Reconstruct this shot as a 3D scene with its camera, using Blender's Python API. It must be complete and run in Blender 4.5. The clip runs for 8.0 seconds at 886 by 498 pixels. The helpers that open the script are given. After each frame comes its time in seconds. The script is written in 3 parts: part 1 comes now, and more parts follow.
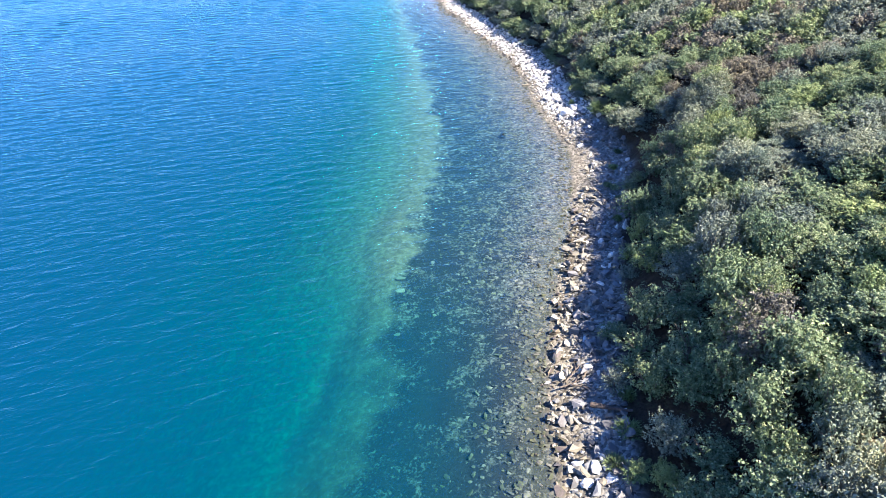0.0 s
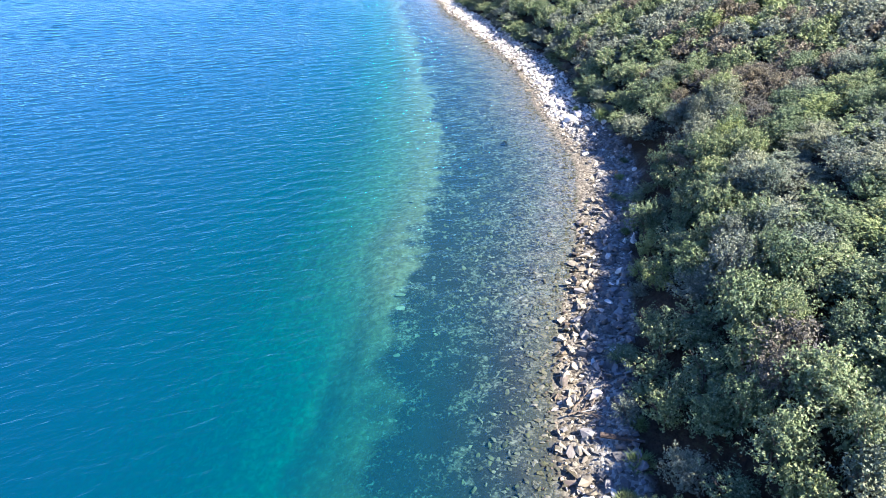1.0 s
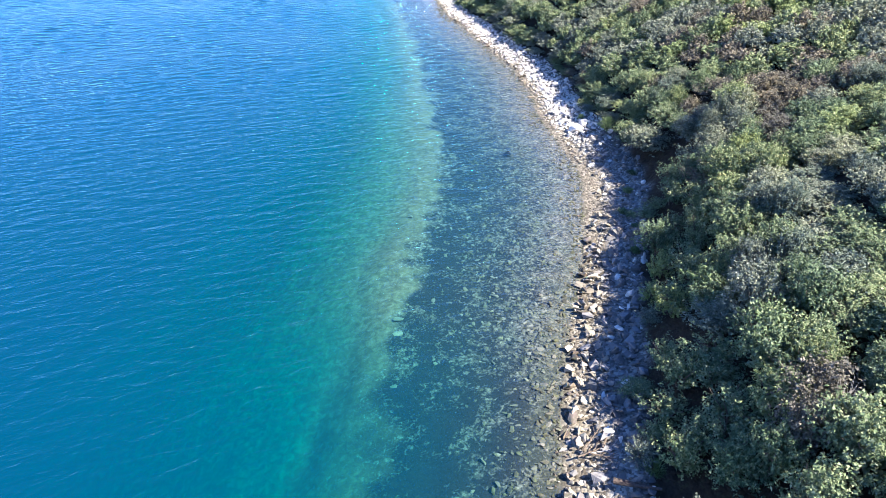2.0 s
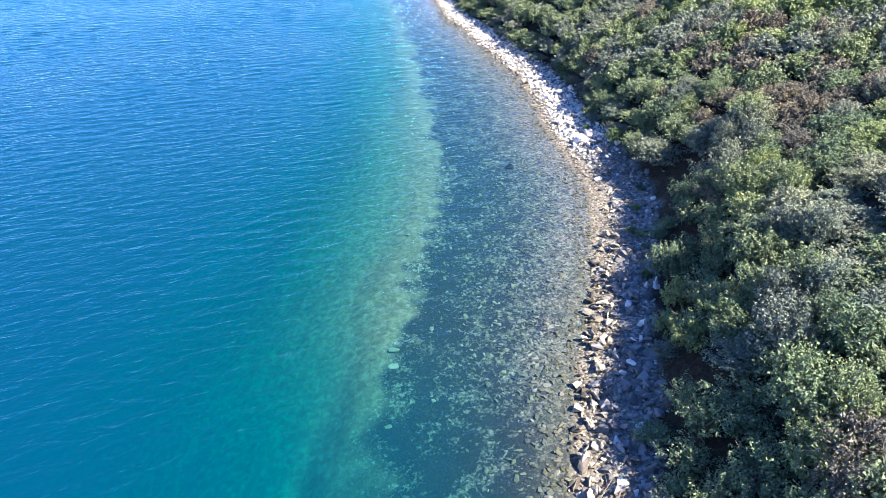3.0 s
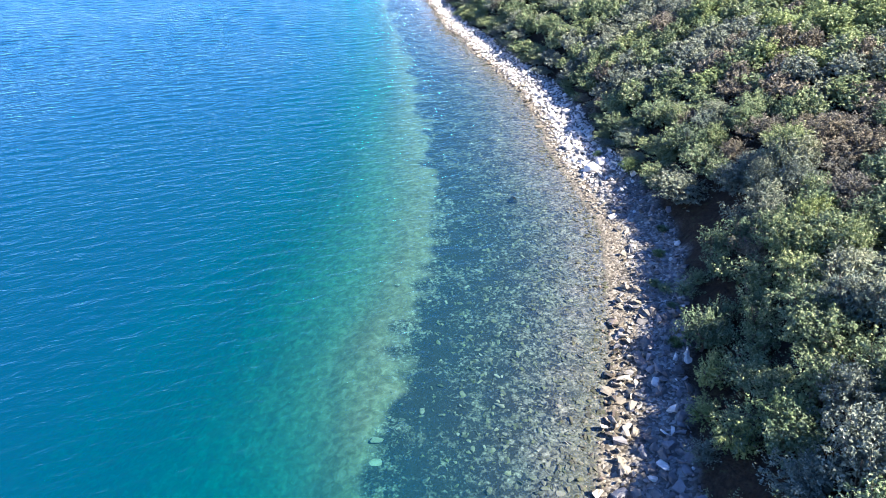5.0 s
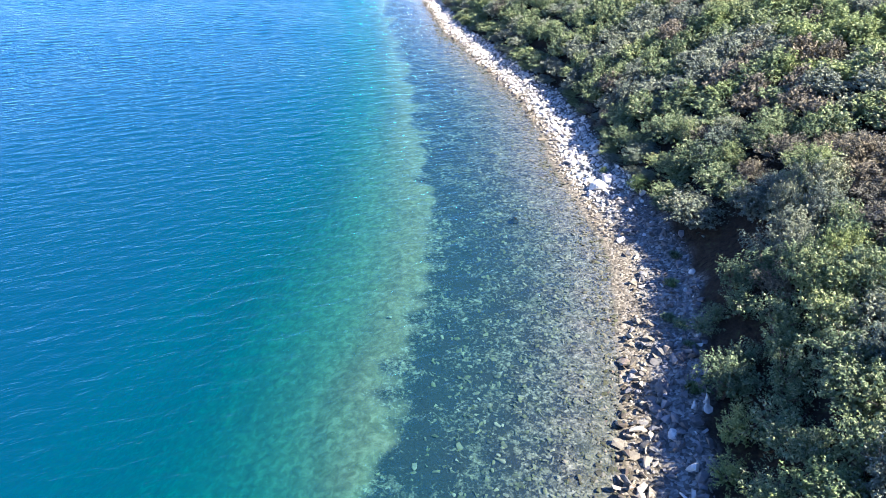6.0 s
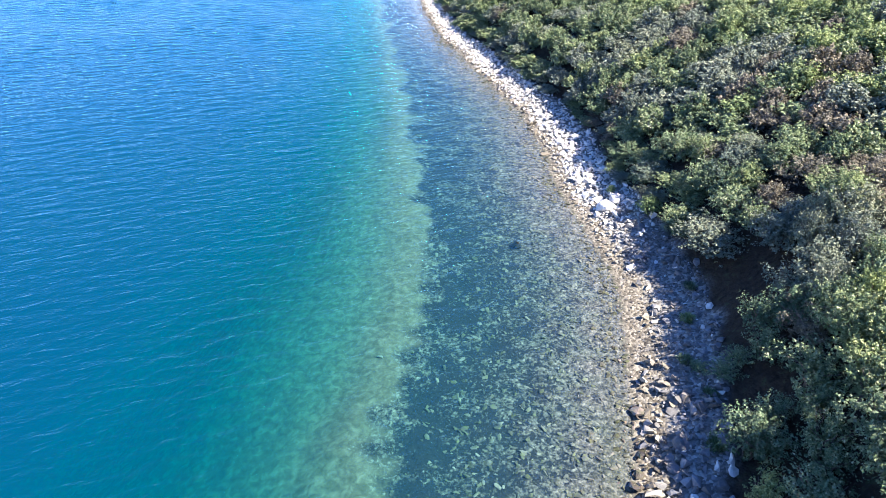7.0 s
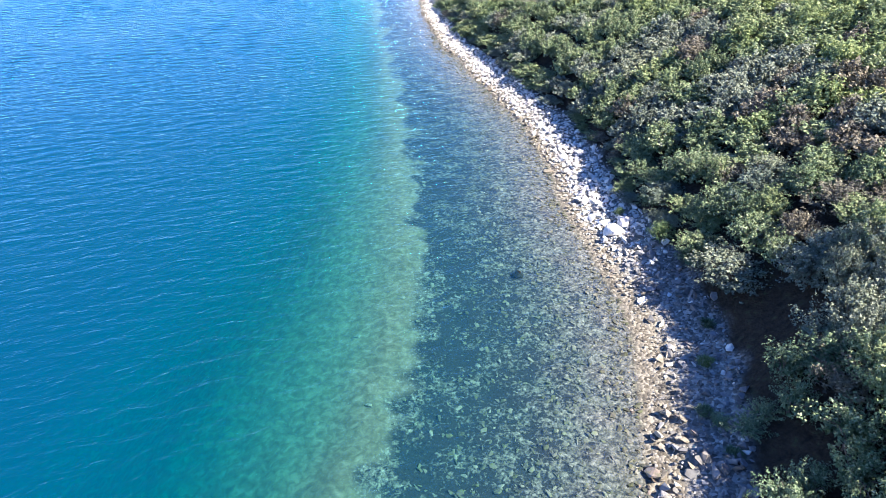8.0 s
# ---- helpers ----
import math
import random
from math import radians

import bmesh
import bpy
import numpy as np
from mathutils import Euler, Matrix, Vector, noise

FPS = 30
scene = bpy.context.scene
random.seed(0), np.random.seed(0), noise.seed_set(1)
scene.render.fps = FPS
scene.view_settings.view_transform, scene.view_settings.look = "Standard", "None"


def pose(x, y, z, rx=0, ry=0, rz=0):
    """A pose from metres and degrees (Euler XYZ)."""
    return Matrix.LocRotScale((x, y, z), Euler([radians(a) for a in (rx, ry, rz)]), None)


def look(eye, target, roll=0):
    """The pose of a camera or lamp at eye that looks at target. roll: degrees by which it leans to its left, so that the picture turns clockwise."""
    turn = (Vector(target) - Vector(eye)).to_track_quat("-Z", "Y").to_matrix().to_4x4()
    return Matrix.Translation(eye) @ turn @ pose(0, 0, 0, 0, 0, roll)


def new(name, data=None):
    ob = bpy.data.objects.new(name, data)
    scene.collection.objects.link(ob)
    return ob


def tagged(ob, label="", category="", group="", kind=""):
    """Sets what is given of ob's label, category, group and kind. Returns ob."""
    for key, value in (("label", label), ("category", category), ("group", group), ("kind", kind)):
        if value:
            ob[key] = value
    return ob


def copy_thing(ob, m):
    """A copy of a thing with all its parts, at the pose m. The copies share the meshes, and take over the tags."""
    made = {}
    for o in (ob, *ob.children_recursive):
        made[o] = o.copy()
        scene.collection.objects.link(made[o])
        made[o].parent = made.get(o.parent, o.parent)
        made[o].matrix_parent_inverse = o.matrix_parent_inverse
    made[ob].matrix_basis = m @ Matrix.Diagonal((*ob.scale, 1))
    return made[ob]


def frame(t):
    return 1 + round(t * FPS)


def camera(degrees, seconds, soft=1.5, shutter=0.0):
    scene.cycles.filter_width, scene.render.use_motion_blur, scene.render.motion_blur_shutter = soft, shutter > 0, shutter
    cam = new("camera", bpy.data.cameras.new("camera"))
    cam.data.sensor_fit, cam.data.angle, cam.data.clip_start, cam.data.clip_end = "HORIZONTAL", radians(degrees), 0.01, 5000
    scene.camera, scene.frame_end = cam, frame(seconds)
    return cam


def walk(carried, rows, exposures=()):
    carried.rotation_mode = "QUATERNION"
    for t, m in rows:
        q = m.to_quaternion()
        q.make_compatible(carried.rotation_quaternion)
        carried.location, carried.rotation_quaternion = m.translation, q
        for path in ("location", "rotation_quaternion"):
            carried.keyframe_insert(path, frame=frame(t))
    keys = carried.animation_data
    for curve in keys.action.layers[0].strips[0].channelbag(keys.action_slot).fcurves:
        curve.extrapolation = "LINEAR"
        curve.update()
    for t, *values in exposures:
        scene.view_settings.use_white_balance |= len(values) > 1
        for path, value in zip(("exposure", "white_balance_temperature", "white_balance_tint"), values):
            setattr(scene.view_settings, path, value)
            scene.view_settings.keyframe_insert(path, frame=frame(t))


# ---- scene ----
# ---------------------------------------------------------------- camera
cam = camera(70.0, 8.0, soft=0.65)
PATH = [
    (0, (1.51, 2.238, 23.151), (1.474, 3.917, 22.064), 1.0),
    (0.5, (1.42, 3.077, 23.13), (1.384, 4.756, 22.044), 1.1),
    (1, (1.343, 4.026, 23.111), (1.308, 5.705, 22.025), 1.1),
    (1.5, (1.331, 5.226, 23.083), (1.293, 6.905, 21.996), 1.0),
    (3, (1.262, 9.347, 22.866), (1.225, 11.026, 21.78), 1.1),
    (3.5, (1.275, 10.927, 22.793), (1.239, 12.606, 21.707), 1.1),
    (4, (1.279, 12.501, 22.699), (1.244, 14.18, 21.612), 1.3),
    (4.5, (1.308, 14.192, 22.632), (1.274, 15.871, 21.545), 1.3),
    (6, (1.425, 19.208, 22.315), (1.393, 20.888, 21.231), 1.5),
    (6.5, (1.537, 20.963, 22.231), (1.503, 22.644, 21.148), 1.4),
    (7, (1.616, 22.63, 22.14), (1.58, 24.312, 21.058), 1.4),
    (7.5, (1.713, 24.418, 22.092), (1.676, 26.1, 21.011), 1.3),
    (8, (1.849, 26.071, 22.081), (1.807, 27.753, 21.0), 1.2),
]
walk(cam, [(t, look(eye, target, roll)) for t, eye, target, roll in PATH], [(0, 2.42, 5060, 20), (8, 2.42, 5060, 20)])

# ---------------------------------------------------------------- light
SUN_ELEVATION, SUN_AZIMUTH = 46.5, 108.0   # degrees; azimuth clockwise from +y
sky_world = bpy.data.worlds.new("sky")
scene.world = sky_world
sky_world.use_nodes = True
wt = sky_world.node_tree
sky = wt.nodes.new("ShaderNodeTexSky")
sky.sky_type, sky.sun_disc = "NISHITA", False
sky.sun_elevation, sky.sun_rotation = radians(SUN_ELEVATION), radians(SUN_AZIMUTH)
sky.air_density, sky.dust_density, sky.ozone_density = 0.95, 0.3, 10.0
background = wt.nodes["Background"]
background.inputs["Strength"].default_value = 0.05
wt.links.new(sky.outputs["Color"], background.inputs["Color"])

sun_data = bpy.data.lights.new("sun", "SUN")
sun_data.energy, sun_data.angle, sun_data.color = 5.0, radians(0.53), (1.0, 0.81, 0.50)
sun = new("sun", sun_data)
sx = math.cos(radians(SUN_ELEVATION)) * math.sin(radians(SUN_AZIMUTH))
sy = math.cos(radians(SUN_ELEVATION)) * math.cos(radians(SUN_AZIMUTH))
sun.matrix_world = look((80 * sx, 60 + 80 * sy, 80 * math.sin(radians(SUN_ELEVATION))), (0, 60, 0))

# ---------------------------------------------------------------- plan of the place
# x of the waterline, of the outer edge of the weed and of the pale sand shelf, along y
SHORE = ([-400, 0, 12, 19, 25, 28, 32, 39, 46, 50, 54, 57, 61, 68, 73, 80, 87, 98, 109, 117, 125, 137, 180, 600],
         [8, 7, 6.5, 6.2, 6.3, 6.7, 7.7, 9.2, 10.5, 11.2, 11.4, 11.0, 10.3, 9.4, 9.0, 8.0, 6.2, 2.7, -.9, -2.7, -4.3, -5.8, -9, -20])
WEED = ([-400, 0, 12, 19, 28, 33, 38, 46, 53, 58, 63, 72, 80, 90, 100, 115, 137, 180, 600],
        [-4.6, -4.6, -4.6, -4.3, -2.8, -2.2, -1.9, -1.3, -.5, -.9, -1.6, -2.8, -3.6, -5, -6.8, -9.4, -13, -19, -30])
SHELF = ([-400, 0, 12, 19, 26, 35, 45, 56, 67, 81, 103, 120, 137, 180, 600],
         [-4.5, -4.5, -4.5, -4.3, -3.7, -3.9, -4.9, -5.2, -5.2, -6.0, -8.4, -11, -15, -21, -32])
BUSH_LINE = ([0, 19, 24, 30, 36, 40, 44, 49, 53, 56, 59, 66, 72, 83, 91, 103, 117, 140],
             [2.5, 2.6, 3.1, 3.4, 3.3, 3.4, 3.6, 4.0, 4.2, 3.8, 3.9, 3.8, 3.6, 3.5, 3.2, 2.8, 2.4, 2.4])
RISE = ([-60, -25, -17, -10, 0, 1.5, 3, 3.8, 4.6, 6.5, 8.2, 9.4, 11.4, 13.5, 15.2, 18.2, 25, 40, 80, 400, 3000],
        [-1, -1, -1, -1, 0, .35, .8, 1.1, 1.5, 2.9, 4.4, 5.3, 6.5, 7.6, 8.5, 9.9, 12.5, 17, 25, 60, 90])


def along(table, y):
    """A smoothed reading of one of the tables above."""
    y = np.asarray(y, float)
    return sum(w * np.interp(y + o, *table) for o, w in ((-2.5, .15), (-1.2, .2), (0, .3), (1.2, .2), (2.5, .15)))


RIPPLES = {}


def ripple(x, y, scale, seed):
    """Smooth pseudo-random field in about -1..1, from a few crossing sine waves."""
    if seed not in RIPPLES:
        rng = np.random.RandomState(seed)
        RIPPLES[seed] = [(rng.rand() * 6.283, rng.rand() * 6.283, 0.6 + 0.9 * rng.rand()) for k in range(7)]
    return sum(np.sin(6.283 * f / scale * (x * math.cos(a) + y * math.sin(a)) + p) for a, p, f in RIPPLES[seed]) / 4.0


def shore_x(y):
    y = np.asarray(y, float)
    return along(SHORE, y) + 0.25 * ripple(y * 0, y, 9, 3) + 0.12 * ripple(y * 0, y, 3, 4)


def smooth(v):
    v = np.clip(v, 0, 1)
    return v * v * (3 - 2 * v)


def ground_z(x, y):
    x, y = np.asarray(x, float), np.asarray(y, float)
    e = x - shore_x(y)
    weed_x, shelf_x = along(WEED, y) + 0.4 * ripple(x, y, 7, 8), along(SHELF, y) + 0.6 * ripple(x, y, 14, 9)
    land = np.interp(e, *RISE) + smooth(e / 6) * 0.35 * ripple(x, y, 8, 11) + smooth(e + .2) * 0.06 * ripple(x, y, 1.7, 12)
    inner = -0.62 * smooth(-e / 10.5) ** 0.8
    bed = inner - 0.55 * smooth((weed_x - x) / np.maximum(weed_x - shelf_x, 3.5)) - smooth((38 - y) / 15) * (0.8 * smooth(-e / 8) + 1.1 * smooth((weed_x + 2.5 - x) / 6)) - 6.5 * smooth((shelf_x + 1.2 - x) / (18 + 9 * smooth((46 - y) / 20))) - 4 * smooth((shelf_x - 12 - x) / 60)
    bed = bed + 0.05 * ripple(x, y, 2.2, 13) * smooth(-e / 2)
    return np.where(e > 0, land, bed)


# ---------------------------------------------------------------- materials
def material(name):
    m = bpy.data.materials.new(name)
    m.use_nodes = True
    return m, m.node_tree.nodes, m.node_tree.links, m.node_tree.nodes["Principled BSDF"]


def noise_tex(nodes, links, vector, scale, detail=4, rough=0.55, distortion=0.0):
    n = nodes.new("ShaderNodeTexNoise")
    n.inputs["Scale"].default_value, n.inputs["Detail"].default_value = scale, detail
    n.inputs["Roughness"].default_value, n.inputs["Distortion"].default_value = rough, distortion
    links.new(vector, n.inputs["Vector"])
    return n.outputs["Fac"]


def ramp(nodes, links, fac, stops):
    r = nodes.new("ShaderNodeValToRGB")
    while len(r.color_ramp.elements) < len(stops):
        r.color_ramp.elements.new(0.5)
    for el, (p, c) in zip(r.color_ramp.elements, stops):
        el.position, el.color = p, (*c, 1)
    links.new(fac, r.inputs["Fac"])
    return r.outputs["Color"]


def mix_color(nodes, links, fac, a, b, blend="MIX"):
    n = nodes.new("ShaderNodeMix")
    n.data_type, n.blend_type = "RGBA", blend
    for v, index in ((fac, 0), (a, 6), (b, 7)):
        if isinstance(v, (int, float)):
            n.inputs[index].default_value = v
        elif isinstance(v, tuple):
            n.inputs[index].default_value = (*v, 1)
        else:
            links.new(v, n.inputs[index])
    return n.outputs[2]


def calc(nodes, links, op, a, b=0.0, clamp=False):
    n = nodes.new("ShaderNodeMath")
    n.operation, n.use_clamp = op, clamp
    for v, i in ((a, 0), (b, 1)):
        if isinstance(v, (int, float)):
            n.inputs[i].default_value = v
        else:
            links.new(v, n.inputs[i])
    return n.outputs[0]


def bump(nodes, links, height, strength, distance, bsdf):
    n = nodes.new("ShaderNodeBump")
    n.inputs["Strength"].default_value, n.inputs["Distance"].default_value = strength, distance
    links.new(height, n.inputs["Height"])
    if bsdf:
        links.new(n.outputs["Normal"], bsdf.inputs["Normal"])
    return n.outputs["Normal"]


def any_random(nodes, links):
    """One random number for each object and for each island of a joined mesh."""
    info, geo = nodes.new("ShaderNodeObjectInfo"), nodes.new("ShaderNodeNewGeometry")
    return calc(nodes, links, "FRACT", calc(nodes, links, "ADD", info.outputs["Random"], geo.outputs["Random Per Island"])), geo.outputs["Position"]


def stone_material(name, tones, rough, spec=0.3, moss=0.0):
    m, nodes, links, bsdf = material(name)
    rnd, pos = any_random(nodes, links)
    base = ramp(nodes, links, rnd, tones)
    stain = noise_tex(nodes, links, pos, 3.0, 5, 0.65, 0.4)
    grain = noise_tex(nodes, links, pos, 28.0, 3)
    col = mix_color(nodes, links, 0.55, base, ramp(nodes, links, stain, [(0.3, (.45, .40, .34)), (0.62, (1, 1, 1))]), "MULTIPLY")
    col = mix_color(nodes, links, 0.35, col, ramp(nodes, links, grain, [(0.3, (.55, .55, .56)), (0.7, (1, 1, 1))]), "MULTIPLY")
    if moss:
        where = ramp(nodes, links, noise_tex(nodes, links, pos, 5.0, 4), [(0.45, (0, 0, 0)), (0.62, (moss, moss, moss))])
        col = mix_color(nodes, links, where, col, (.075, .085, .035))
    links.new(col, bsdf.inputs["Base Color"])
    bsdf.inputs["Roughness"].default_value = rough
    bsdf.inputs["Specular IOR Level"].default_value = spec
    h = calc(nodes, links, "ADD", stain, calc(nodes, links, "MULTIPLY", grain, 0.4))
    bump(nodes, links, h, 0.5, 0.05, bsdf)
    return m


# dry stone: tones lowered and blued so the upper strip's shade reads deeper
DRY_SHADE_STONE = stone_material("shade_darkened_limestone", [(0, (0.125, 0.122, 0.118)), (.35, (0.184, 0.182, 0.182)), (.7, (0.250, 0.250, 0.258)), (1, (0.178, 0.160, 0.142))], 0.85)
BROWN_STONE = stone_material("brown_weathered_stone", [(0, (0.15, 0.132, 0.10)), (.4, (0.285, 0.258, 0.20)), (.75, (0.43, 0.395, 0.315)), (1, (0.235, 0.214, 0.17))], 0.7)
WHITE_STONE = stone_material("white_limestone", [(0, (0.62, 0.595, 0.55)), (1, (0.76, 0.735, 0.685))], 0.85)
WET_STONE = stone_material("wet_stone", [(0, (0.07, 0.06, 0.05)), (.5, (0.15, 0.12, 0.095)), (1, (0.23, 0.19, 0.155))], 0.25, 0.5, 0.5)
SUNK_STONE = stone_material("algae_coated_stone", [(0, (0.027, 0.030, 0.024)), (.45, (0.070, 0.072, 0.061)), (.8, (0.108, 0.110, 0.097)), (1, (0.165, 0.164, 0.148))], 0.8, 0.2, 0.6)
DARK_SUNK = stone_material("weed_covered_stone", [(0, (0.008, 0.010, 0.010)), (1, (0.016, 0.019, 0.018))], 0.9, 0.1)
SUNK_PALE = stone_material("pale_sunken_stone", [(0, (0.125, 0.125, 0.108)), (1, (0.185, 0.185, 0.162))], 0.8, 0.2, 0.2)


def ground_material():
    m, nodes, links, bsdf = material("lake_bed_and_shore")
    geo = nodes.new("ShaderNodeNewGeometry")
    pos = geo.outputs["Position"]

    def field(name):
        a = nodes.new("ShaderNodeAttribute")
        a.attribute_name = name
        return a.outputs["Fac"]
    land, weed, soil, dry, algae, stony = field("land"), field("weed"), field("soil"), field("dry"), field("algae"), field("stony")
    large = noise_tex(nodes, links, pos, 0.55, 5, 0.6, 0.6)
    mid = noise_tex(nodes, links, pos, 2.6, 4, 0.6, 0.6)
    fine = noise_tex(nodes, links, pos, 9.0, 4, 0.6)
    cells = nodes.new("ShaderNodeTexVoronoi")
    cells.inputs["Scale"].default_value = 7.0
    links.new(pos, cells.inputs["Vector"])
    cell_tone = nodes.new("ShaderNodeSeparateColor")
    links.new(cells.outputs["Color"], cell_tone.inputs["Color"])
    # pale silt on the shelf; inshore a dapple of pale cobbles and dark weed, thicker in wide patches
    silt = ramp(nodes, links, mid, [(.28, (0.044, 0.047, 0.031)), (.5, (0.078, 0.078, 0.056)), (.72, (0.140, 0.136, 0.105))])
    cobble = ramp(nodes, links, cell_tone.outputs["Red"], [(0, (0.060, 0.064, 0.054)), (.5, (0.102, 0.105, 0.090)), (1, (0.165, 0.165, 0.145))])
    dark = ramp(nodes, links, fine, [(.3, (.005, .007, .011)), (.7, (.018, .022, .026))])
    blotch = noise_tex(nodes, links, pos, 3.6, 4, 0.55, 0.9)
    dapple = calc(nodes, links, "ADD", calc(nodes, links, "MULTIPLY", blotch, 0.74), calc(nodes, links, "MULTIPLY", fine, 0.26))
    drift = calc(nodes, links, "MULTIPLY", calc(nodes, links, "SUBTRACT", large, 0.5), 0.5)
    lim = calc(nodes, links, "ADD", calc(nodes, links, "MULTIPLY", calc(nodes, links, "ADD", drift, 0.125), weed), 0.372)
    open_bed = calc(nodes, links, "MULTIPLY", calc(nodes, links, "SUBTRACT", dapple, lim), 5.5, True)
    inshore = mix_color(nodes, links, open_bed, dark, cobble)
    edge = calc(nodes, links, "SUBTRACT", calc(nodes, links, "ADD", calc(nodes, links, "MULTIPLY", stony, 1.7), calc(nodes, links, "MULTIPLY", calc(nodes, links, "SUBTRACT", dapple, 0.5), 3.0)), 0.35)
    rough_bed = calc(nodes, links, "MULTIPLY", edge, 1.4, True)
    bed = mix_color(nodes, links, rough_bed, silt, inshore)
    shingle = ramp(nodes, links, cell_tone.outputs["Green"], [(0, (0.05, 0.044, 0.034)), (.5, (0.135, 0.120, 0.094)), (1, (0.25, 0.228, 0.185))])
    gravel = ramp(nodes, links, cell_tone.outputs["Blue"], [(0, (0.08, 0.075, 0.068)), (.5, (0.18, 0.172, 0.155)), (1, (0.34, 0.325, 0.295))])
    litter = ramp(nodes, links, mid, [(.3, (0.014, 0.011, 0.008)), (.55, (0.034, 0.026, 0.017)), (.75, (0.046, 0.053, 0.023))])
    slime = ramp(nodes, links, fine, [(.3, (0.034, 0.040, 0.022)), (.7, (0.094, 0.104, 0.058))])
    bed = mix_color(nodes, links, algae, bed, slime)
    col = mix_color(nodes, links, land, bed, shingle)
    col = mix_color(nodes, links, dry, col, gravel)
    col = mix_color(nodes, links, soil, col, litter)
    links.new(col, bsdf.inputs["Base Color"])
    bsdf.inputs["Roughness"].default_value = 0.9
    bsdf.inputs["Specular IOR Level"].default_value = 0.15
    h = calc(nodes, links, "SUBTRACT", calc(nodes, links, "MULTIPLY", fine, 0.5), cells.outputs["Distance"])
    h = calc(nodes, links, "MULTIPLY", h, calc(nodes, links, "ADD", calc(nodes, links, "MAXIMUM", calc(nodes, links, "MULTIPLY", rough_bed, open_bed), land), 0.08))
    bump(nodes, links, h, 0.6, 0.08, bsdf)
    return m


def water_material():
    """Clear lake water: the bed is seen through it, dimmed per colour by the depth, with the blue of deep water added."""
    m, nodes, links, bsdf = material("lake_water")
    nodes.remove(bsdf)
    out = nodes["Material Output"]
    depth = nodes.new("ShaderNodeAttribute")
    depth.attribute_name = "depth"
    d = calc(nodes, links, "ADD", depth.outputs["Fac"], 0.0)
    keep = nodes.new("ShaderNodeCombineColor")
    lost = nodes.new("ShaderNodeCombineColor")
    for channel, k, murk, s in (("Red", 0.85, 0.36, .002), ("Green", 0.24, 0.42, .028), ("Blue", 0.36, 0.36, .063)):
        t = calc(nodes, links, "POWER", 2.718, calc(nodes, links, "MULTIPLY", d, -k))
        links.new(t, keep.inputs[channel])
        veil = calc(nodes, links, "SUBTRACT", 1.0, calc(nodes, links, "POWER", 2.718, calc(nodes, links, "MULTIPLY", d, -murk)))
        links.new(calc(nodes, links, "MULTIPLY", veil, s), lost.inputs[channel])
    clear, glow, gloss = nodes.new("ShaderNodeBsdfTransparent"), nodes.new("ShaderNodeBsdfDiffuse"), nodes.new("ShaderNodeBsdfGlossy")
    links.new(keep.outputs[0], clear.inputs["Color"])
    links.new(lost.outputs[0], glow.inputs["Color"])
    body = nodes.new("ShaderNodeAddShader")
    links.new(clear.outputs[0], body.inputs[0])
    links.new(glow.outputs[0], body.inputs[1])
    geo = nodes.new("ShaderNodeNewGeometry")
    turn = nodes.new("ShaderNodeMapping")
    turn.vector_type = "TEXTURE"
    turn.inputs["Rotation"].default_value = (0, 0, radians(24))
    turn.inputs["Scale"].default_value = (2.6, 1.0, 1.0)
    links.new(geo.outputs["Position"], turn.inputs["Vector"])
    chop = noise_tex(nodes, links, turn.outputs[0], 1.5, 3, 0.55, 0.6)
    crest = noise_tex(nodes, links, turn.outputs[0], 0.62, 3, 0.5, 0.5)
    crest = calc(nodes, links, "SUBTRACT", 1.0, calc(nodes, links, "ABSOLUTE", calc(nodes, links, "MULTIPLY", calc(nodes, links, "SUBTRACT", crest, 0.5), 8.0)), True)
    crest = calc(nodes, links, "POWER", crest, 2.5)
    gusts = noise_tex(nodes, links, geo.outputs["Position"], 0.45, 3)
    crest = calc(nodes, links, "MULTIPLY", crest, calc(nodes, links, "MULTIPLY", calc(nodes, links, "SUBTRACT", gusts, 0.30), 4.0, True))
    small = noise_tex(nodes, links, turn.outputs[0], 4.2, 2, 0.5, 0.3)
    h = calc(nodes, links, "ADD", calc(nodes, links, "ADD", chop, calc(nodes, links, "MULTIPLY", crest, 0.11)), calc(nodes, links, "MULTIPLY", small, 0.26))
    normal = bump(nodes, links, h, 1.0, 0.11, None)
    fresnel = nodes.new("ShaderNodeFresnel")
    fresnel.inputs["IOR"].default_value = 1.5
    links.new(normal, fresnel.inputs["Normal"])
    links.new(normal, gloss.inputs["Normal"])
    gloss.inputs["Roughness"].default_value = 0.11
    links.new(fresnel.outputs[0], gloss.inputs["Color"])
    top = nodes.new("ShaderNodeAddShader")
    links.new(body.outputs[0], top.inputs[0])
    links.new(gloss.outputs[0], top.inputs[1])
    links.new(top.outputs[0], out.inputs["Surface"])
    return m


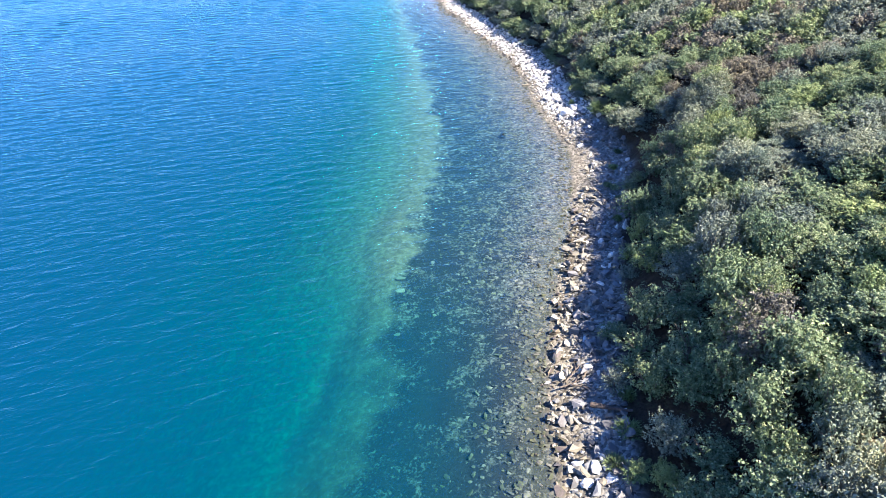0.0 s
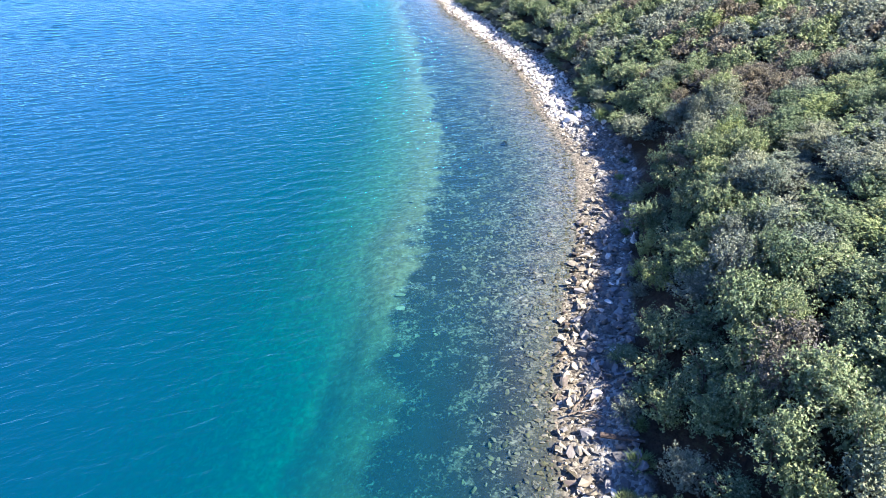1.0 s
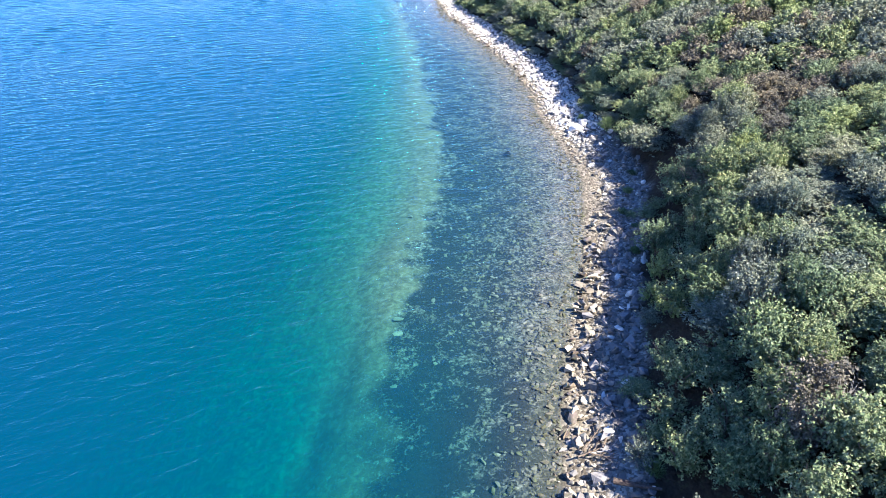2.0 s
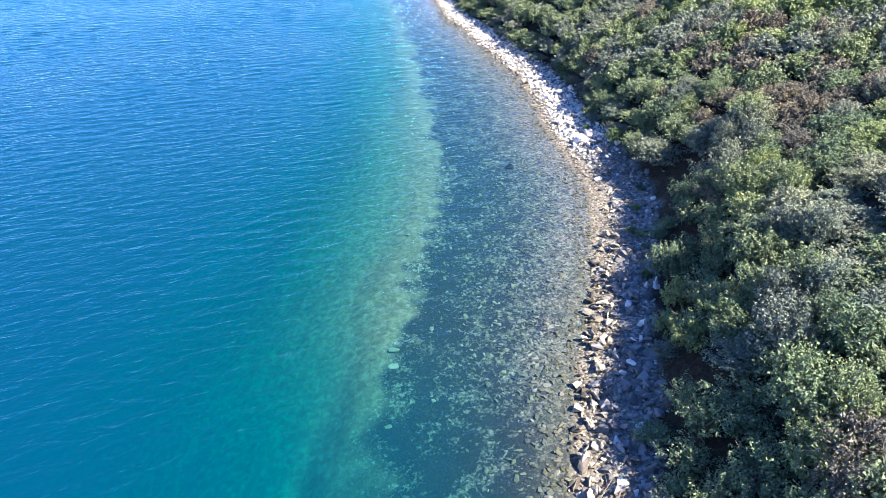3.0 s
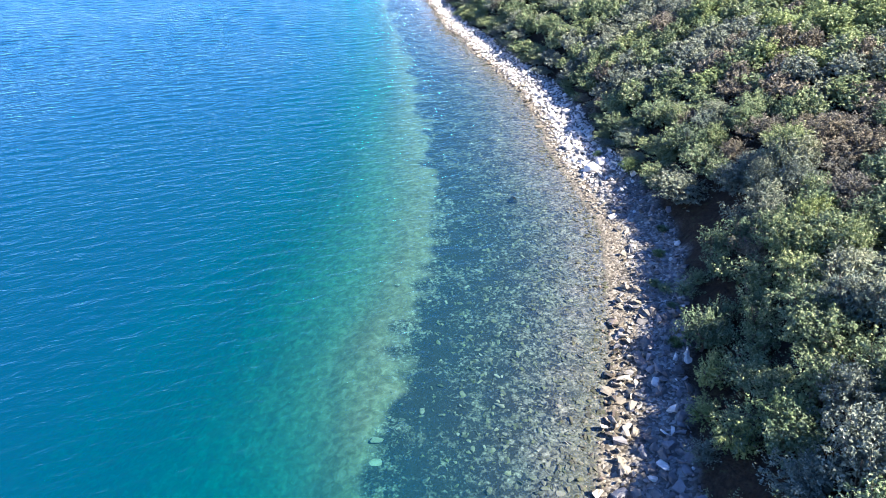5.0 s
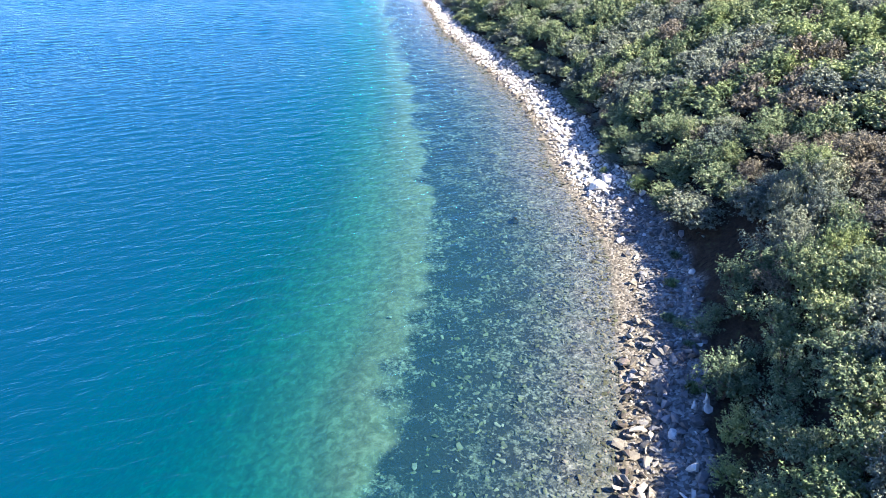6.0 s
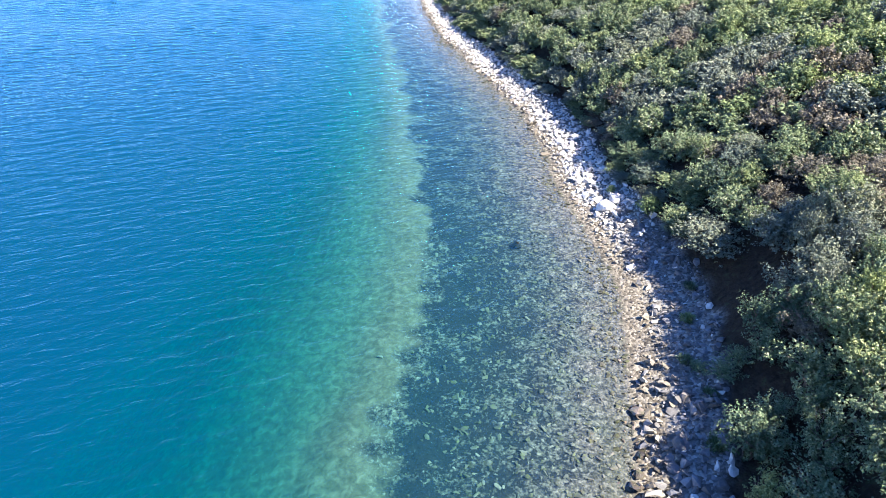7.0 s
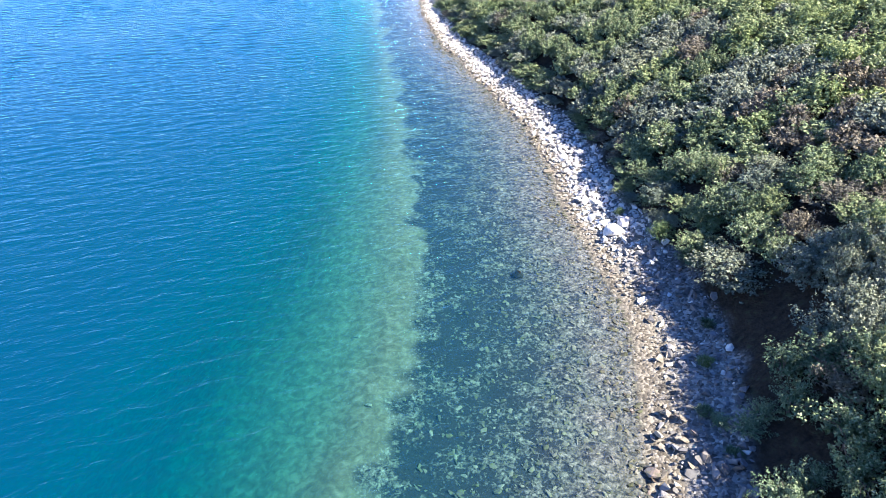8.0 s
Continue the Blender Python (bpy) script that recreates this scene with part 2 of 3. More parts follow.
def leaf_material(name, tones, through_light=0.08):
    m, nodes, links, bsdf = material(name)
    geo, info = nodes.new("ShaderNodeNewGeometry"), nodes.new("ShaderNodeObjectInfo")
    each = ramp(nodes, links, geo.outputs["Random Per Island"], tones)
    wide = ramp(nodes, links, noise_tex(nodes, links, geo.outputs["Position"], 0.22, 3), [(.3, (.72, .78, .80)), (.5, (1.08, 1.1, 1.1)), (.7, (1.28, 1.25, 1.08))])
    own = ramp(nodes, links, info.outputs["Random"], [(0, (.72, .80, .80)), (.5, (1, 1, 1)), (1, (1.15, 1.1, .92))])
    col = mix_color(nodes, links, 1.0, mix_color(nodes, links, 1.0, each, wide, "MULTIPLY"), own, "MULTIPLY")
    links.new(col, bsdf.inputs["Base Color"])
    bsdf.inputs["Roughness"].default_value = 0.6
    bsdf.inputs["Specular IOR Level"].default_value = 0.22
    thin, mixed = nodes.new("ShaderNodeBsdfTranslucent"), nodes.new("ShaderNodeMixShader")
    links.new(col, thin.inputs["Color"])
    mixed.inputs[0].default_value = through_light
    links.new(bsdf.outputs[0], mixed.inputs[1])
    links.new(thin.outputs[0], mixed.inputs[2])
    links.new(mixed.outputs[0], nodes["Material Output"].inputs["Surface"])
    return m


LEAVES = {
    "green": leaf_material("green_leaves", [(0, (.072, .104, .050)), (.5, (.142, .184, .092)), (.85, (.212, .246, .135)), (1, (.31, .33, .21))]),
    "grey": leaf_material("grey_green_leaves", [(0, (.085, .100, .074)), (.5, (.160, .180, .134)), (.85, (.214, .236, .178)), (1, (.30, .315, .245))]),
    "yellow": leaf_material("yellow_green_leaves", [(0, (.108, .146, .055)), (.5, (.190, .238, .098)), (1, (.325, .358, .165))], 0.22),
    "bronze": leaf_material("bronze_leaves", [(0, (.072, .064, .050)), (.5, (.132, .118, .092)), (.85, (.182, .164, .130)), (1, (.262, .240, .185))]),
}


def bark_material(name, dark, light):
    m, nodes, links, bsdf = material(name)
    geo = nodes.new("ShaderNodeNewGeometry")
    n = noise_tex(nodes, links, geo.outputs["Position"], 14.0, 4, 0.6, 0.5)
    links.new(ramp(nodes, links, n, [(.3, dark), (.7, light)]), bsdf.inputs["Base Color"])
    bsdf.inputs["Roughness"].default_value = 0.9
    bump(nodes, links, n, 0.5, 0.02, bsdf)
    return m


BARK = bark_material("grey_brown_bark", (.05, .04, .03), (.16, .13, .10))
DEAD_WOOD = bark_material("bleached_dead_wood", (.22, .21, .20), (.42, .41, .40))
GROUND, WATER = ground_material(), water_material()


# ---------------------------------------------------------------- mesh helpers
def mesh_from(name, verts, faces, mats, smooth_shade=False):
    me = bpy.data.meshes.new(name)
    if isinstance(faces, list):
        me.from_pydata(np.asarray(verts).tolist(), [], faces)
    else:
        count, sides = faces.shape
        me.vertices.add(len(verts))
        me.vertices.foreach_set("co", np.asarray(verts, dtype=np.float32).ravel())
        me.loops.add(count * sides)
        me.loops.foreach_set("vertex_index", faces.astype(np.int32).ravel())
        me.polygons.add(count)
        me.polygons.foreach_set("loop_start", np.arange(0, count * sides, sides, dtype=np.int32))
        me.update(calc_edges=True)
    for mt in mats:
        me.materials.append(mt)
    if smooth_shade:
        me.polygons.foreach_set("use_smooth", [True] * len(me.polygons))
    me.update()
    return me


def child(name, me, parent, label=""):
    ob = new(name, me)
    ob.parent = parent
    return tagged(ob, label) if label else ob


def sheet(xs, ys, height):
    X, Y = np.meshgrid(xs, ys)
    Z = height(X, Y)
    nx, ny = len(xs), len(ys)
    i = np.arange(nx * ny).reshape(ny, nx)
    faces = np.stack([i[:-1, :-1], i[:-1, 1:], i[1:, 1:], i[1:, :-1]], -1).reshape(-1, 4)
    return np.stack([X, Y, Z], -1).reshape(-1, 3), faces


def put_field(me, name, values):
    a = me.attributes.new(name, "FLOAT", "POINT")
    a.data.foreach_set("value", np.asarray(values, dtype=np.float32).ravel())


# ---------------------------------------------------------------- ground and water
def build_ground():
    xs = np.concatenate([[-3000, -1200, -500, -250, -140, -90, -60, -45, -34, -26, -20, -16], np.arange(-13, 34, .3), [36, 39, 43, 48, 55, 65, 80, 110, 160, 260, 500, 1200, 3000]])
    ys = np.concatenate([[-3000, -1200, -400, -150, -60, -30, -20, -14, -10, -7, *np.arange(-5, 12, 1.0)], np.arange(12, 138, .3), [140, 146, 155, 170, 200, 260, 400, 800, 1600, 3000]])
    v, f = sheet(xs, ys, ground_z)
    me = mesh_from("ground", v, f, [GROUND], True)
    x, y = v[:, 0], v[:, 1]
    e = x - shore_x(y)
    weed_x = along(WEED, y) + 0.9 * ripple(x, y, 7, 8) + 0.6 * ripple(x, y, 2.5, 18)
    across = (x - weed_x) / np.maximum(shore_x(y) - weed_x, 1)
    soft_edge = smooth((36 - y) / 10)
    stony = smooth((across + .05 + .24 * soft_edge) / (.20 + .5 * soft_edge))
    weed = stony * (1 - (0.7 - 0.4 * soft_edge) * smooth((across - .42) / .5)) * (1 + 0.35 * soft_edge) + 0.2 * soft_edge * stony
    weed = weed + 0.5 * np.exp(-((across - .2) / .15) ** 2) * (0.7 + 0.9 * ripple(x, y, 6, 28)) * smooth((y - 33) / 5)
    put_field(me, "stony", stony)
    put_field(me, "land", smooth((e + .3) / .6))
    put_field(me, "weed", weed)
    put_field(me, "algae", 0.36 * np.exp(-((e + .7) / .9) ** 2) * (1 - 0.85 * smooth((y - 40) / 8)))
    put_field(me, "dry", smooth((e - 1.3 + .5 * smooth((y - 52) / 8) + .3 * ripple(x, y, 2.3, 22)) / .7))
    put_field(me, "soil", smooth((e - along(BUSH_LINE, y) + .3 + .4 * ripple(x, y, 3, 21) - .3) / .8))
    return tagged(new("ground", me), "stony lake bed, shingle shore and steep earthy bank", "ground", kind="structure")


def swell(x, y):
    rng = np.random.RandomState(5)
    total = 0
    for k in range(12):
        a, p, lam = radians(108 + 14 * rng.randn()), rng.rand() * 6.283, 0.85 + 0.9 * rng.rand()
        warp = 0.9 * ripple(x, y, 17, 40 + k)
        total = total + 0.0052 * lam * np.sin(6.283 / lam * (x * np.cos(a) + y * np.sin(a)) + p + warp)
    return total * (0.75 + 0.45 * ripple(x, y, 23, 60))


def build_water():
    xs = np.concatenate([[-3000, -1500, -800, -400, -250, -180, -140, -115, -100, -90], np.arange(-84, 14, .40), [20, 30, 60, 150, 400, 1200, 3000]])
    ys = np.concatenate([[-3000, -1200, -400, -150, -60, -20, 0, 8], np.arange(12, 140, .40), [146, 155, 170, 200, 260, 400, 800, 1600, 3000]])

    def height(x, y):
        near = smooth((x + 90) / 12) * smooth((y - 9) / 5) * smooth((150 - y) / 12)
        calm = 0.3 + 0.7 * smooth((shore_x(y) - x - 2) / 12)
        return swell(x, y) * near * calm
    v, f = sheet(xs, ys, height)
    me = mesh_from("water", v, f, [WATER], True)
    put_field(me, "depth", np.maximum(0, -ground_z(v[:, 0], v[:, 1])))
    return tagged(new("water", me), "clear blue lake water with small wind ripples", "water", kind="structure")


build_ground()
build_water()


# ---------------------------------------------------------------- stones
def stone_shapes(count, seed, flat):
    """Angular broken stones about one metre across: hulls of random points. Returns (verts, faces) pairs."""
    rng = np.random.RandomState(seed)
    shapes = []
    for k in range(count):
        bm = bmesh.new()
        n = 8 + rng.randint(5)
        p = rng.randn(n, 3)
        p /= np.linalg.norm(p, axis=1)[:, None]
        p *= 0.5 * (0.75 + 0.35 * rng.rand(n, 1))
        p *= np.array([1.0, 0.55 + 0.35 * rng.rand(), flat * (0.7 + 0.6 * rng.rand())])
        for q in p:
            bm.verts.new(q)
        hull = bmesh.ops.convex_hull(bm, input=bm.verts)
        loose = [g for g in bm.verts if not g.link_faces]
        bmesh.ops.delete(bm, geom=loose, context="VERTS")
        bmesh.ops.recalc_face_normals(bm, faces=bm.faces)
        bm.verts.index_update()
        shapes.append((np.array([g.co[:] for g in bm.verts]), [[g.index for g in fc.verts] for fc in bm.faces]))
        bm.free()
    return shapes


BLOCKS = stone_shapes(16, 31, 0.45)
SLABS = stone_shapes(10, 32, 0.28)


def turn_matrix(rng, tip):
    return np.array(Euler((rng.randn() * tip, rng.randn() * tip, rng.rand() * 6.283)).to_matrix())


def joined_stones(name, mat_list, places, shapes, rng, label, category):
    """places: rows of x, y, z, size, tip, material number."""
    V, F, M, base = [], [], [], 0
    for x, y, z, size, tip, mi in places:
        sv, sf = shapes[rng.randint(len(shapes))]
        w = (sv * size) @ turn_matrix(rng, tip).T + (x, y, z)
        V.append(w)
        F += [[i + base for i in fc] for fc in sf]
        M += [int(mi)] * len(sf)
        base += len(sv)
    me = mesh_from(name, np.concatenate(V), F, mat_list)
    me.polygons.foreach_set("material_index", M)
    return tagged(new(name, me), label, category, kind="stuff")


STONE_MATS = [DRY_SHADE_STONE, BROWN_STONE, WET_STONE, WHITE_STONE]


def stone_kind(e, y, rng):
    """Which of the stone materials lies at e metres from the water."""
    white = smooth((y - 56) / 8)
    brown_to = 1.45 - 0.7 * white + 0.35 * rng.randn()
    if e < 0.35 - 0.3 * white + 0.2 * rng.randn():
        return 2
    if e < brown_to:
        return 1 if rng.rand() < 0.7 else 0
    # far beach white; the near upper strip gets the grey darkened for shade
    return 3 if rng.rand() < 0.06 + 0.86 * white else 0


def shore_places(seed):
    rng = np.random.RandomState(seed)
    E, Y = np.meshgrid(np.arange(-0.5, 6.2, 0.31), np.arange(-6, 136, 0.30))
    E, Y = (E + 0.15 * rng.randn(*E.shape)).ravel(), (Y + 0.15 * rng.randn(*Y.shape)).ravel()
    inside = E < along(BUSH_LINE, Y) + 0.5
    E, Y = E[inside], Y[inside]
    X = shore_x(Y) + E
    Z = ground_z(X, Y)
    shingle = 1.15 * smooth((Y - 44) / 4) * (1 - smooth((Y - 68) / 10))
    rows = []
    for x, y, z, e, belt in zip(X, Y, Z, E, shingle):
        if e < belt:
            if rng.rand() < 0.5:
                continue
            size = 0.10 + 0.16 * rng.rand() ** 2
        else:
            size = 0.18 + (0.68 - 0.2 * float(smooth((y - 43) / 3) * (1 - smooth((y - 57) / 4)))) * rng.rand() ** 2.3
            if y > 80:
                size *= 0.85
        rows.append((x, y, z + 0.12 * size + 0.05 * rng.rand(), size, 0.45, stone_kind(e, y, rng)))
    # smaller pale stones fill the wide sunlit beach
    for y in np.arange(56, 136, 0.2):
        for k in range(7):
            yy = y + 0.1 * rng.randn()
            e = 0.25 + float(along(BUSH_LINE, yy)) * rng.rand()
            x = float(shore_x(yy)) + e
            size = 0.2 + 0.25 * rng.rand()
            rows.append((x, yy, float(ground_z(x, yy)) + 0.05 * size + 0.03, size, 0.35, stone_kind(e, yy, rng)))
    return rows


stone_rng = np.random.RandomState(77)
all_places = shore_places(41)
# the larger stones on the stretch that the flight passes nearest are picked apart one by one
big = sorted((r for r in all_places if 18 < r[1] < 60), key=lambda r: -r[3])[:290]
picked = set(big)
shore = tagged(new("rocky_shore"), "strip of broken pale and brown rock along the water", "rocks", kind="structure")
stone_meshes = {}
for x, y, z, size, tip, mi in big:
    k = stone_rng.randint(len(BLOCKS) + len(SLABS))
    if (k, mi) not in stone_meshes:
        stone_meshes[k, mi] = mesh_from("stone", *(BLOCKS + SLABS)[k], [STONE_MATS[mi]])
    ob = child("stone", stone_meshes[k, mi], shore)
    ob.matrix_basis = Matrix.LocRotScale((x, y, z + 0.06 * size), Euler((stone_rng.randn() * tip, stone_rng.randn() * tip, stone_rng.rand() * 6.283)), (size * 1.1,) * 3)
joined_stones("shore_rubble", STONE_MATS, [r for r in all_places if r not in picked], BLOCKS + SLABS, stone_rng, "broken rubble and cobbles heaped along the shore", "rocks")


def sunken_places(seed):
    rng = np.random.RandomState(seed)
    n = 14000
    Y = 4 + 110 * rng.rand(n) ** 1.4
    u = rng.rand(n) ** 0.75
    wx = along(WEED, Y)
    X = wx + (shore_x(Y) - wx) * u
    keep = rng.rand(n) < (0.3 + 0.7 * u) * (1 - 0.6 * smooth((34 - Y) / 6) * smooth((.86 - u) / .2)) * (1 - 0.96 * smooth((38 - Y) / 8) * smooth((0.8 - u) / .4))
    X, Y = X[keep], Y[keep]
    size = 0.11 + 0.40 * rng.rand(len(X)) ** 2.2
    Z = ground_z(X, Y) + 0.08 * size
    return [(x, y, z, q, 0.2, 0) for x, y, z, q in zip(X, Y, Z, size)]


joined_stones("sunken_cobbles", [SUNK_STONE], sunken_places(42), SLABS, stone_rng, "algae-coated cobbles scattered over the shallow lake bed", "stones")


def boulder(x, y, size, mat, label, shape=0, slab=False, sink=0.12, turn=0.0, tip=0.15, group="boulders"):
    sv, sf = (SLABS if slab else BLOCKS)[shape]
    bm = bmesh.new()
    vs = [bm.verts.new(q) for q in sv]
    for fc in sf:
        bm.faces.new([vs[i] for i in fc])
    bmesh.ops.bevel(bm, geom=list(bm.edges), offset=0.03, segments=1, affect="EDGES")
    me = bpy.data.meshes.new("boulder")
    bm.to_mesh(me)
    bm.free()
    me.materials.append(mat)
    ob = tagged(new("boulder", me), label, "boulder", group)
    low = float(sv[:, 2].min()) * size
    ob.matrix_world = Matrix.LocRotScale((x, y, float(ground_z(x, y)) - low - sink * size), Euler((tip, -tip, turn)), (size,) * 3)
    return ob


PALE = "pale angular boulder on the rocky shore"
for x, y, size, k, turn in ((7.25, 20.6, 1.0, 0, .3), (7.85, 20.2, .9, 10, 1.2), (8.3, 20.7, .8, 2, 2.0), (7.5, 19.6, 1.0, 12, .8), (8.3, 19.6, .95, 4, 0), (10.05, 33.4, .85, 5, 1.9),
                            (8.8, 28.7, .75, 6, 1.5), (8.1, 28.4, .6, 7, .4), (9.9, 32.9, .6, 8, 2.2), (11.0, 36.6, .7, 9, .6), (11.3, 38.4, .8, 10, 1.0), (11.9, 43.4, .9, 11, .2)):
    boulder(x, y, size, WHITE_STONE if k % 2 == 0 else DRY_SHADE_STONE, PALE, k, turn=turn)
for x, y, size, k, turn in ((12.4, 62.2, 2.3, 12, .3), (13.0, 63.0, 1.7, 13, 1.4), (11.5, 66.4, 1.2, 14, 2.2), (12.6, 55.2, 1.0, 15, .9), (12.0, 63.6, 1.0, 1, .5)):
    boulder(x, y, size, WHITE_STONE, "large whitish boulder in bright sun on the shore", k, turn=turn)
boulder(9.0, 72.4, 1.5, BROWN_STONE, "flat brown slab at the water's edge", 2, True, turn=.4, tip=.05)
boulder(9.9, 71.6, 1.1, BROWN_STONE, "flat brown slab at the water's edge", 3, True, turn=1.0, tip=.05)
SUNKEN = "pale stone lying on the lake bed under clear water"
for x, y, size, k in ((3.85, 37.5, .75, 0), (3.9, 28.5, .4, 1), (-1.9, 35.3, .95, 2), (-1.8, 34.2, .8, 3), (-1.7, 30.3, .5, 4), (-3.4, 52.7, .6, 5), (-2.2, 54.9, .5, 6), (-2.1, 47.4, .5, 7),
                      (-4.5, 46.6, .4, 8), (-1.0, 49.5, .4, 9), (4.1, 42.9, .6, 1), (8.2, 53.1, .45, 2), (4.7, 59.4, .5, 3), (4.7, 67.3, .5, 4), (-1.2, 55.9, .5, 5)):
    boulder(x, y, size, SUNK_PALE, SUNKEN, k, True, sink=.05, group="sunken stones")
boulder(5.75, 58.2, 1.3, DARK_SUNK, "dark weed-covered block under the shallow water", 3, sink=.22, turn=.2, tip=.04, group="sunken stones")


# ---------------------------------------------------------------- shrubs
def leaf_cloud(seed, leaves, leaf, sprays, wide=1.0, reach=1.0):
    """Leaves of a rounded, uneven shrub about 2 m wide and 2 m high, standing on z = 0: small pointed leaves along
    short sprays that stand out of the crown by uneven lengths."""
    rng = np.random.RandomState(seed)
    a, u = rng.rand(sprays) * 6.283, rng.rand(sprays) ** 0.6
    dome = np.sqrt(np.maximum(0, 1 - u * u))
    out = wide * (0.76 + 0.2 * np.sin(2 * a + seed) + 0.12 * np.sin(5 * a + 2 * seed)) * u
    foot = np.stack([out * np.cos(a), out * np.sin(a), 0.2 + 1.1 * dome * (0.6 + 0.45 * rng.rand(sprays)) + 0.15 * rng.rand(sprays)], 1)
    way = np.stack([np.cos(a) * u, np.sin(a) * u, 0.55 + 0.6 * dome], 1) + 0.35 * rng.randn(sprays, 3)
    way /= np.linalg.norm(way, axis=1)[:, None]
    size = reach * (0.17 + 0.32 * rng.rand(sprays) ** 1.3)
    foot *= 1.25 - 0.25 * reach
    pick = rng.choice(sprays, leaves, p=size / size.sum())
    f = rng.rand(leaves)
    off = rng.randn(leaves, 3)
    off /= np.linalg.norm(off, axis=1)[:, None]
    girth = 0.36 / reach ** 0.6 * size[pick] * np.sin(np.pi * (0.12 + 0.8 * f)) * (0.4 + 0.75 * rng.rand(leaves))
    pos = foot[pick] + way[pick] * (f * size[pick])[:, None] + off * girth[:, None]
    n = off * 0.75 + rng.randn(leaves, 3) * 0.38 + np.array([0, 0, 0.5])
    n /= np.linalg.norm(n, axis=1)[:, None]
    t = np.cross(n, rng.randn(leaves, 3))
    t /= np.linalg.norm(t, axis=1)[:, None]
    b = np.cross(n, t)
    s = (leaf * (0.6 + 0.8 * rng.rand(leaves)))[:, None]
    # larger leaves added inside the crown close it and block the sun
    inner = int(leaves // 10 * reach)
    ci = rng.choice(sprays, inner)
    pos[:inner] = foot[ci] * (0.82, 0.82, 0.74) * (0.85 + 0.15 * rng.rand(inner, 1)) + 0.05 * rng.randn(inner, 3)
    s[:inner] = 2.5 * leaf * (0.8 + 0.4 * rng.rand(inner, 1))
    return np.stack([pos - t * s, pos + t * s * 0.7 + b * s * 0.6, pos + t * s * 0.7 - b * s * 0.6], 1).reshape(-1, 3)


def blades(count):
    return np.arange(3 * count).reshape(-1, 3)


def stem_mesh(seed, mat, twigs=6, reach=0.8, top=1.25, thick=0.035):
    """Bent tapering stems that fork from one base, four sides each."""
    rng = np.random.RandomState(seed)
    V, F = [], []

    def limb(p, q, r0, r1):
        axis = Vector(q) - Vector(p)
        side = axis.cross(Vector((.3, .9, .2))).normalized()
        other = axis.cross(side).normalized()
        k = len(V)
        for centre, rad in ((Vector(p), r0), (Vector(q), r1)):
            for j in range(4):
                V.append(tuple(centre + rad * (math.cos(j * 1.571) * side + math.sin(j * 1.571) * other)))
        F.extend([k + j, k + (j + 1) % 4, k + 4 + (j + 1) % 4, k + 4 + j] for j in range(4))
        F.append([k + 7, k + 6, k + 5, k + 4])
    for k in range(twigs):
        a = 6.283 * k / twigs + rng.rand()
        mid = (0.35 * reach * math.cos(a), 0.35 * reach * math.sin(a), 0.5 * top)
        limb((0.05 * math.cos(a), 0.05 * math.sin(a), -0.25), mid, thick, thick * .7)
        for j in range(2):
            b = a + rng.randn() * 0.6
            limb(mid, (reach * math.cos(b) * (0.6 + .4 * rng.rand()), reach * math.sin(b) * (0.6 + .4 * rng.rand()), top * (0.75 + .35 * rng.rand())), thick * .7, thick * .25)
    return mesh_from("trunk", V, F, [mat])


STEMS = [stem_mesh(s, BARK) for s in (1, 2)]
NEAR_LEAVES, FAR_LEAVES = 4700, 1800
CLOUDS = [leaf_cloud(s, NEAR_LEAVES, 0.039, 210) for s in (11, 12, 13, 14)]
CLOUDS += [leaf_cloud(s, 2300, 0.040, 85, 1.0, 1.5) for s in (21, 22)]   # open crowns with long sprays on the lower bank
FAR_CLOUDS = [leaf_cloud(s, FAR_LEAVES, 0.066, 120) for s in (15, 16, 17, 18)]
LABELS = {"green": "dense green leafy shrub on the steep bank", "grey": "dense grey-green leafy shrub on the steep bank",
          "yellow": "bright yellow-green leafy shrub on the bank", "bronze": "bronze-brown leafy shrub turning in colour"}
prototypes = {}


def shrub(kind_of, shape, x, y, width, height, turn, label=""):
    m = Matrix.LocRotScale((x, y, float(ground_z(x, y)) - 0.05), Euler((0, 0, turn)), (width / 2, width / 2, height / 2))
    key = (kind_of, shape)
    if key not in prototypes:
        ob = tagged(new("shrub"), LABELS[kind_of], "shrub", "shrubs on the bank")
        child("trunk", STEMS[shape % 2], ob)
        child("crown", mesh_from("crown", CLOUDS[shape], blades(len(CLOUDS[shape]) // 3), [LEAVES[kind_of]]), ob)
        ob.matrix_basis = m
        prototypes[key] = ob
        ob.scale = (1, 1, 1)
        ob.matrix_basis = m
    else:
        proto = prototypes[key]
        was = proto.matrix_basis.copy()
        proto.matrix_basis = Matrix()
        ob = copy_thing(proto, m)
        proto.matrix_basis = was
    return tagged(ob, label) if label else ob


def tint_at(x, y, rng):
    """Kinds of shrub grow in drifts."""
    v = float(ripple(x, y, 14, 71)) + 0.35 * rng.randn()
    bronze = max(0.8 * math.exp(-((x - 25) ** 2 / 14 + (y - 51) ** 2 / 50)), 0.5 * math.exp(-((x - 22.5) ** 2 / 8 + (y - 64) ** 2 / 24)))
    if rng.rand() < 0.75 * bronze + 0.04:
        return "bronze"
    if v > 0.9 or (x > 26 and y > 60 and rng.rand() < .5):
        return "yellow"
    return "green" if v > -0.15 else "grey"


